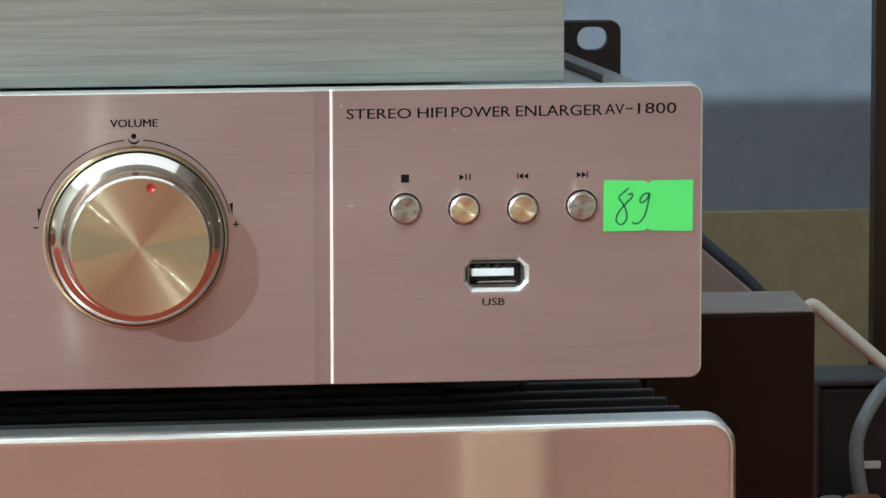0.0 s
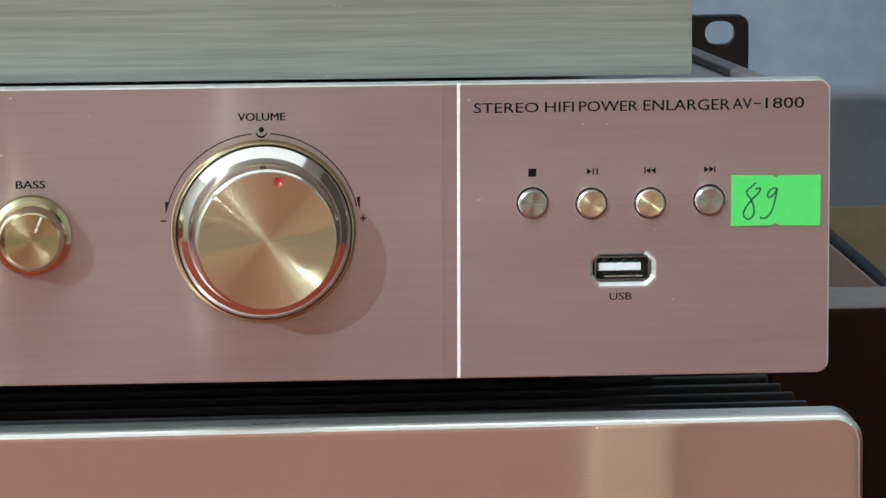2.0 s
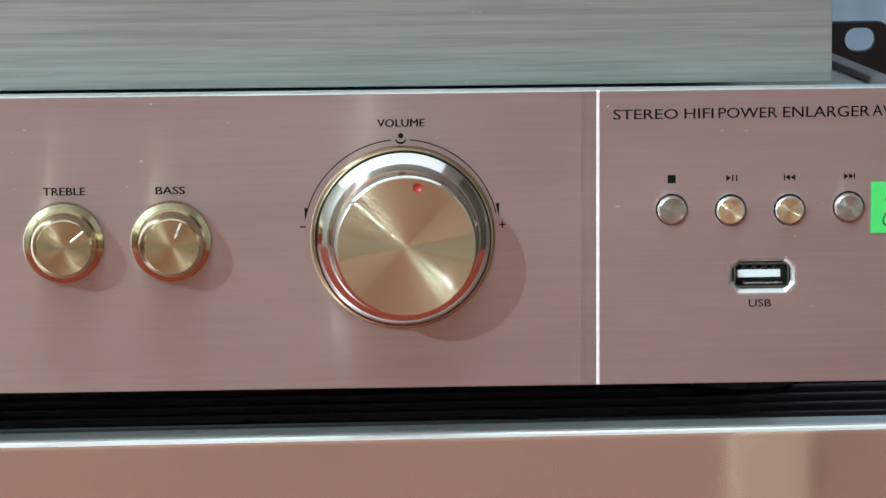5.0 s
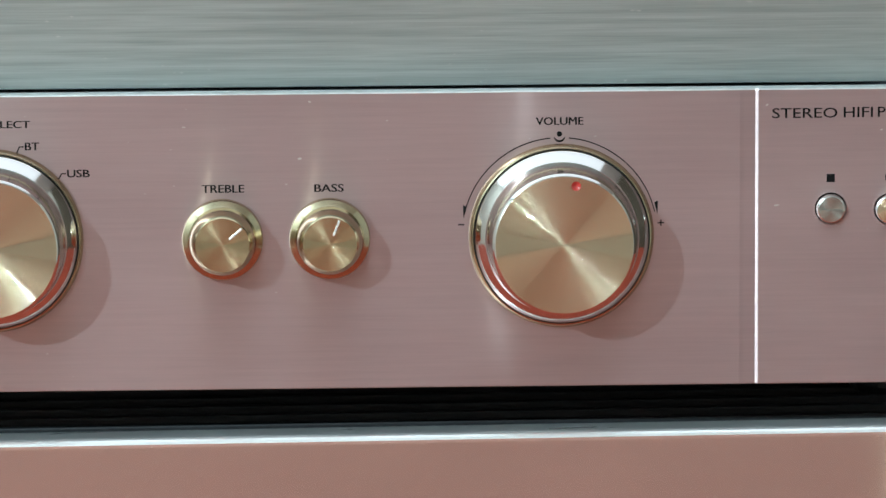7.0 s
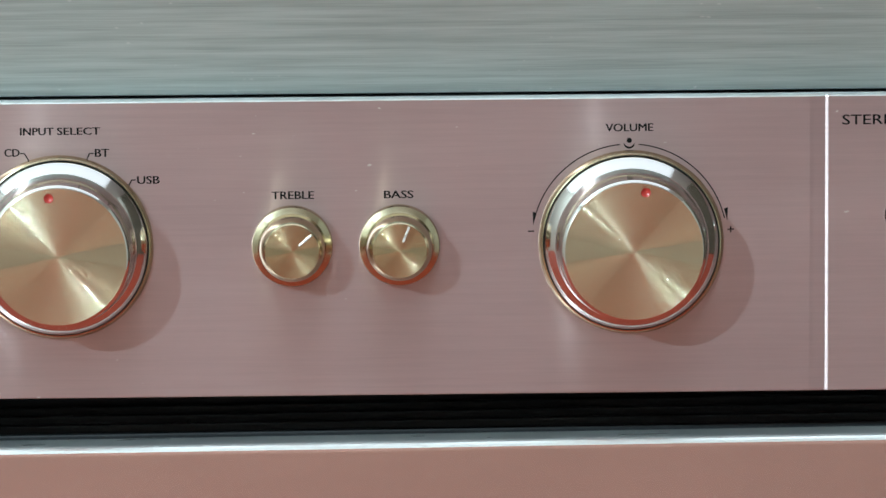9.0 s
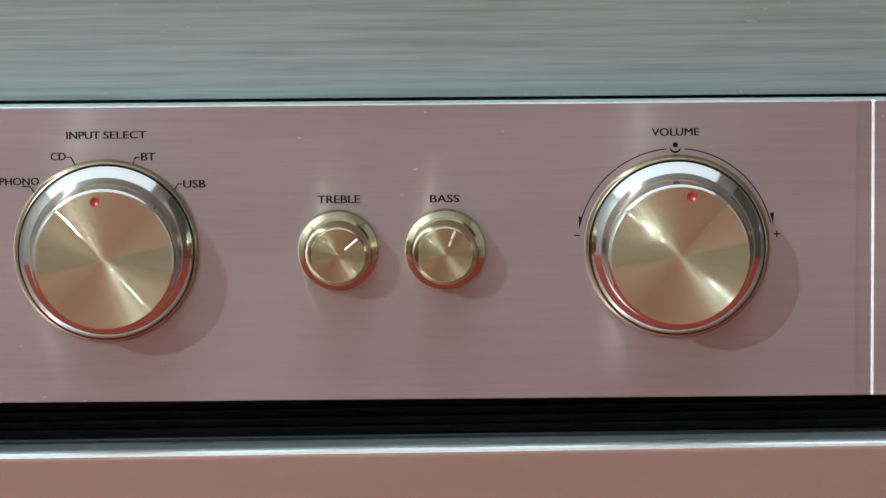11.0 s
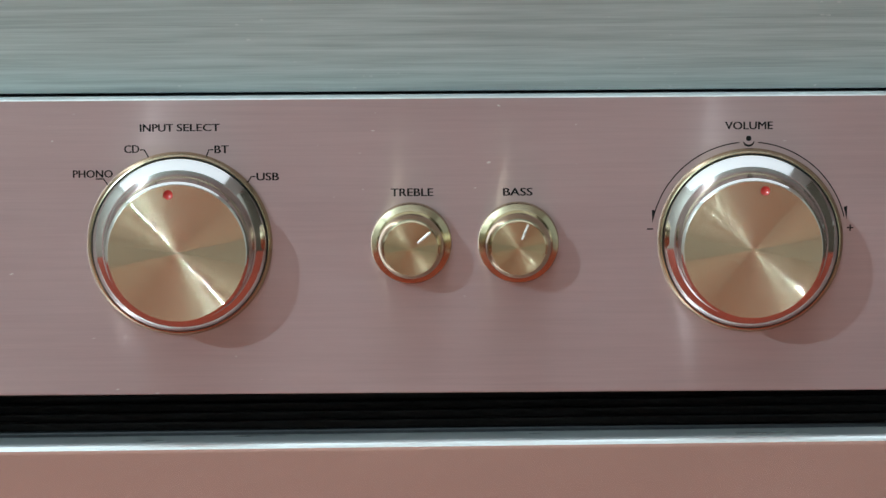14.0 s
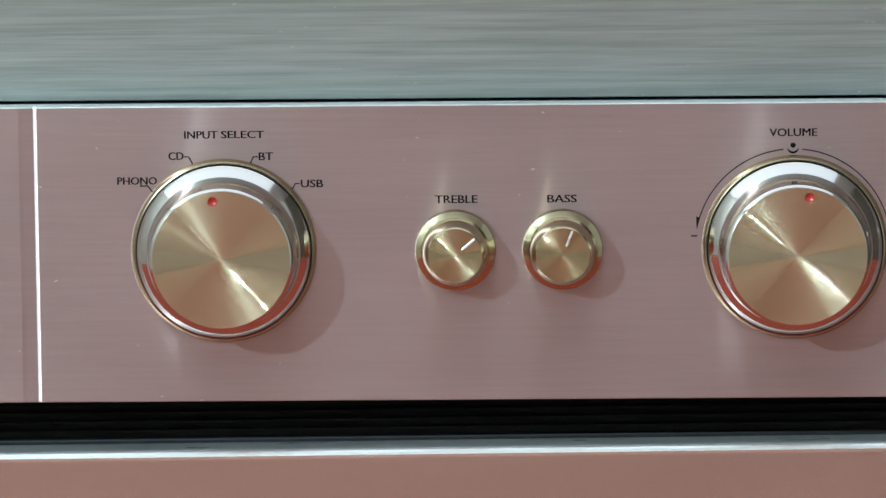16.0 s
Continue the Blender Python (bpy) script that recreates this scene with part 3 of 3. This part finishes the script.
for pts in (eight, nine):
    part("handwritten_digit", stroke([tuple(q) for q in smooth_path([(a, c) for a, c in pts], 6)], 0.42, -0.1), PEN, st, "digit written in dark green pen")
st.rotation_euler = (0, radians(0.5), 0)

# ---------- champagne unit on top ----------
top = empty("champagne_amplifier", -0.03, 0.1, 0.0318, "champagne brushed aluminium unit stacked on the pink amplifier", "amplifier")
bm = prism(rounded(-245, 165.2, 34.3, 128, 0.6, 3), 9.0, 18, 0.25, 2)
on(part("front_panel", bm, CHAMPAGNE, top, "champagne front of coarsely brushed aluminium"), top)
on(part("chassis", block(-235, 146, 18, 230, 37, 122, 1), BLACK_PAINT, top, "black steel chassis"), top)
for sx in (-200, 120):
    for sy in (40, 130):
        b = lathe([(9, 0), (10, 1), (10, 4), (9, 5.2)], 24, (True, True))
        bmesh.ops.rotate(b, verts=b.verts, cent=(0, 0, 0), matrix=Matrix.Rotation(radians(90), 3, "X"))
        bmesh.ops.translate(b, verts=b.verts, vec=mm(sx, sy, 31.8))
        on(part("foot", b, SOCKET_BLACK, top), top)

# ---------- behind: rack unit, boards, cables ----------
rack = empty("rack_unit", 0, 0.3, TABLE_Z / 1000, "black rack-mount unit with a slotted ear standing behind", "rack unit")
ear = on(part("rack_ear", prism(rounded(150, 211.8, TABLE_Z, 19.2, 3.0, 6), 250, 253, 0.4), BLACK_PAINT, rack, "black steel ear with rounded corner and oval hole"), rack)
bpy.context.view_layer.update()
carve(ear, [prism(rounded(199.6, 208.0, 11.0, 17.6, 3.2, 8), 240, 262), prism(rounded(199.6, 208.0, -150.0, -143.4, 3.2, 8), 240, 262)])
on(part("body", block(-215, 190, 253, 296, TABLE_Z, 17, 1), BLACK_PAINT, rack), rack)
board = empty("wooden_board", 0.226, 0.165, TABLE_Z / 1000, "dark red-brown lacquered board standing on edge with a top coloured pale as lit", "board")
on(part("panel", block(204.5, 249.6, 150, 182, TABLE_Z, -46.4, 0.8), BROWN_BOX, board), board)
on(part("lit_top", block(204.8, 249.2, 150.6, 181.6, -46.4, -45.8, 0.2), LIT_TOP, board, "top edge coloured pale for the light on it"), board)

strip = empty("metal_strip", 0.1645, 0.1, 0.0318, "dull grey aluminium strip lying across the cover", "metal strip")
bm = block(-2.4, 2.4, -93, 60, 0, 2.0, 0.5)
part("bar", bm, STRIP_GREY, strip)
strip.rotation_euler = (0, 0, radians(10))

# clutter at the wall
post = shell("wooden_post", 314.8, 390, 420, 428, -908, 1700, DARK_WOOD, "dark stained upright wooden post", "post")
card = prism([(205, -22), (248, -58.5), (263, -71.5), (263, TABLE_Z), (205, TABLE_Z)], 318, 340, 0.6)
tagged(link("slanted_panel", card, CARD), "pinkish grey slanted panel standing against the wall side", "panel")
cable = tube_along([(214, 326, -28), (232, 326, -42.5), (247, 325, -55.6), (262, 324, -69), (268, 322, -80), (270, 322, -110), (272, 322, TABLE_Z + 2)], 1.9)
tagged(link("blue_cable", cable, BLUE_CABLE, None, "", 60), "dark blue cable lying over the slanted panel", "cable")
cable = tube_along([(271, 300, -155.8), (271.8, 300, -112), (272.6, 300, -78), (273.6, 300, -71.2), (275.4, 300, -70.4), (279, 300, -73.3), (285.3, 300, -78.7), (295.1, 300, -87.3), (306, 302, -96.8), (330, 350, -140), (336, 360, -156.1)], 1.9)
tagged(link("white_cable", cable, WHITE_CABLE, None, "", 60), "thick white cable sagging beside the board", "cable")
box = empty("black_device", 0.318, 0.415, TABLE_Z / 1000, "small black device with a grey top on the table", "device")
on(part("body", block(286, 350, 352, 370, TABLE_Z, -104, 2.0, 3), SOCKET_BLACK, box), box)
on(part("lid", block(285, 351, 350, 372, -104, -101.2, 1.2, 3), LID, box, "grey lid"), box)
on(part("label", block(297.5, 305, 351.2, 352.4, -129.3, -127, 0.3), SOCKET_WHITE, box, "small white tab"), box)
cable = tube_along([(312, 345, -98.9), (304, 338, -101.5), (297.4, 332, -108), (293.6, 330, -118), (295.5, 330, -134), (301, 334, -150), (312, 338, TABLE_Z + 2.2)], 2.2)
tagged(link("grey_cable", cable, GREY_CABLE, None, "", 60), "grey cable looping down from the black device", "cable")
tagged(link("brown_block", block(289, 300, 312, 326, TABLE_Z, -131.5, 1.5, 3), TABLE_WOOD), "small reddish-brown wooden block", "block")
tagged(link("grey_plug", block(280, 288.5, 310, 322, TABLE_Z, -130.5, 2.5, 3), GREY_CABLE), "blunt blue-grey plug standing on the table", "plug")
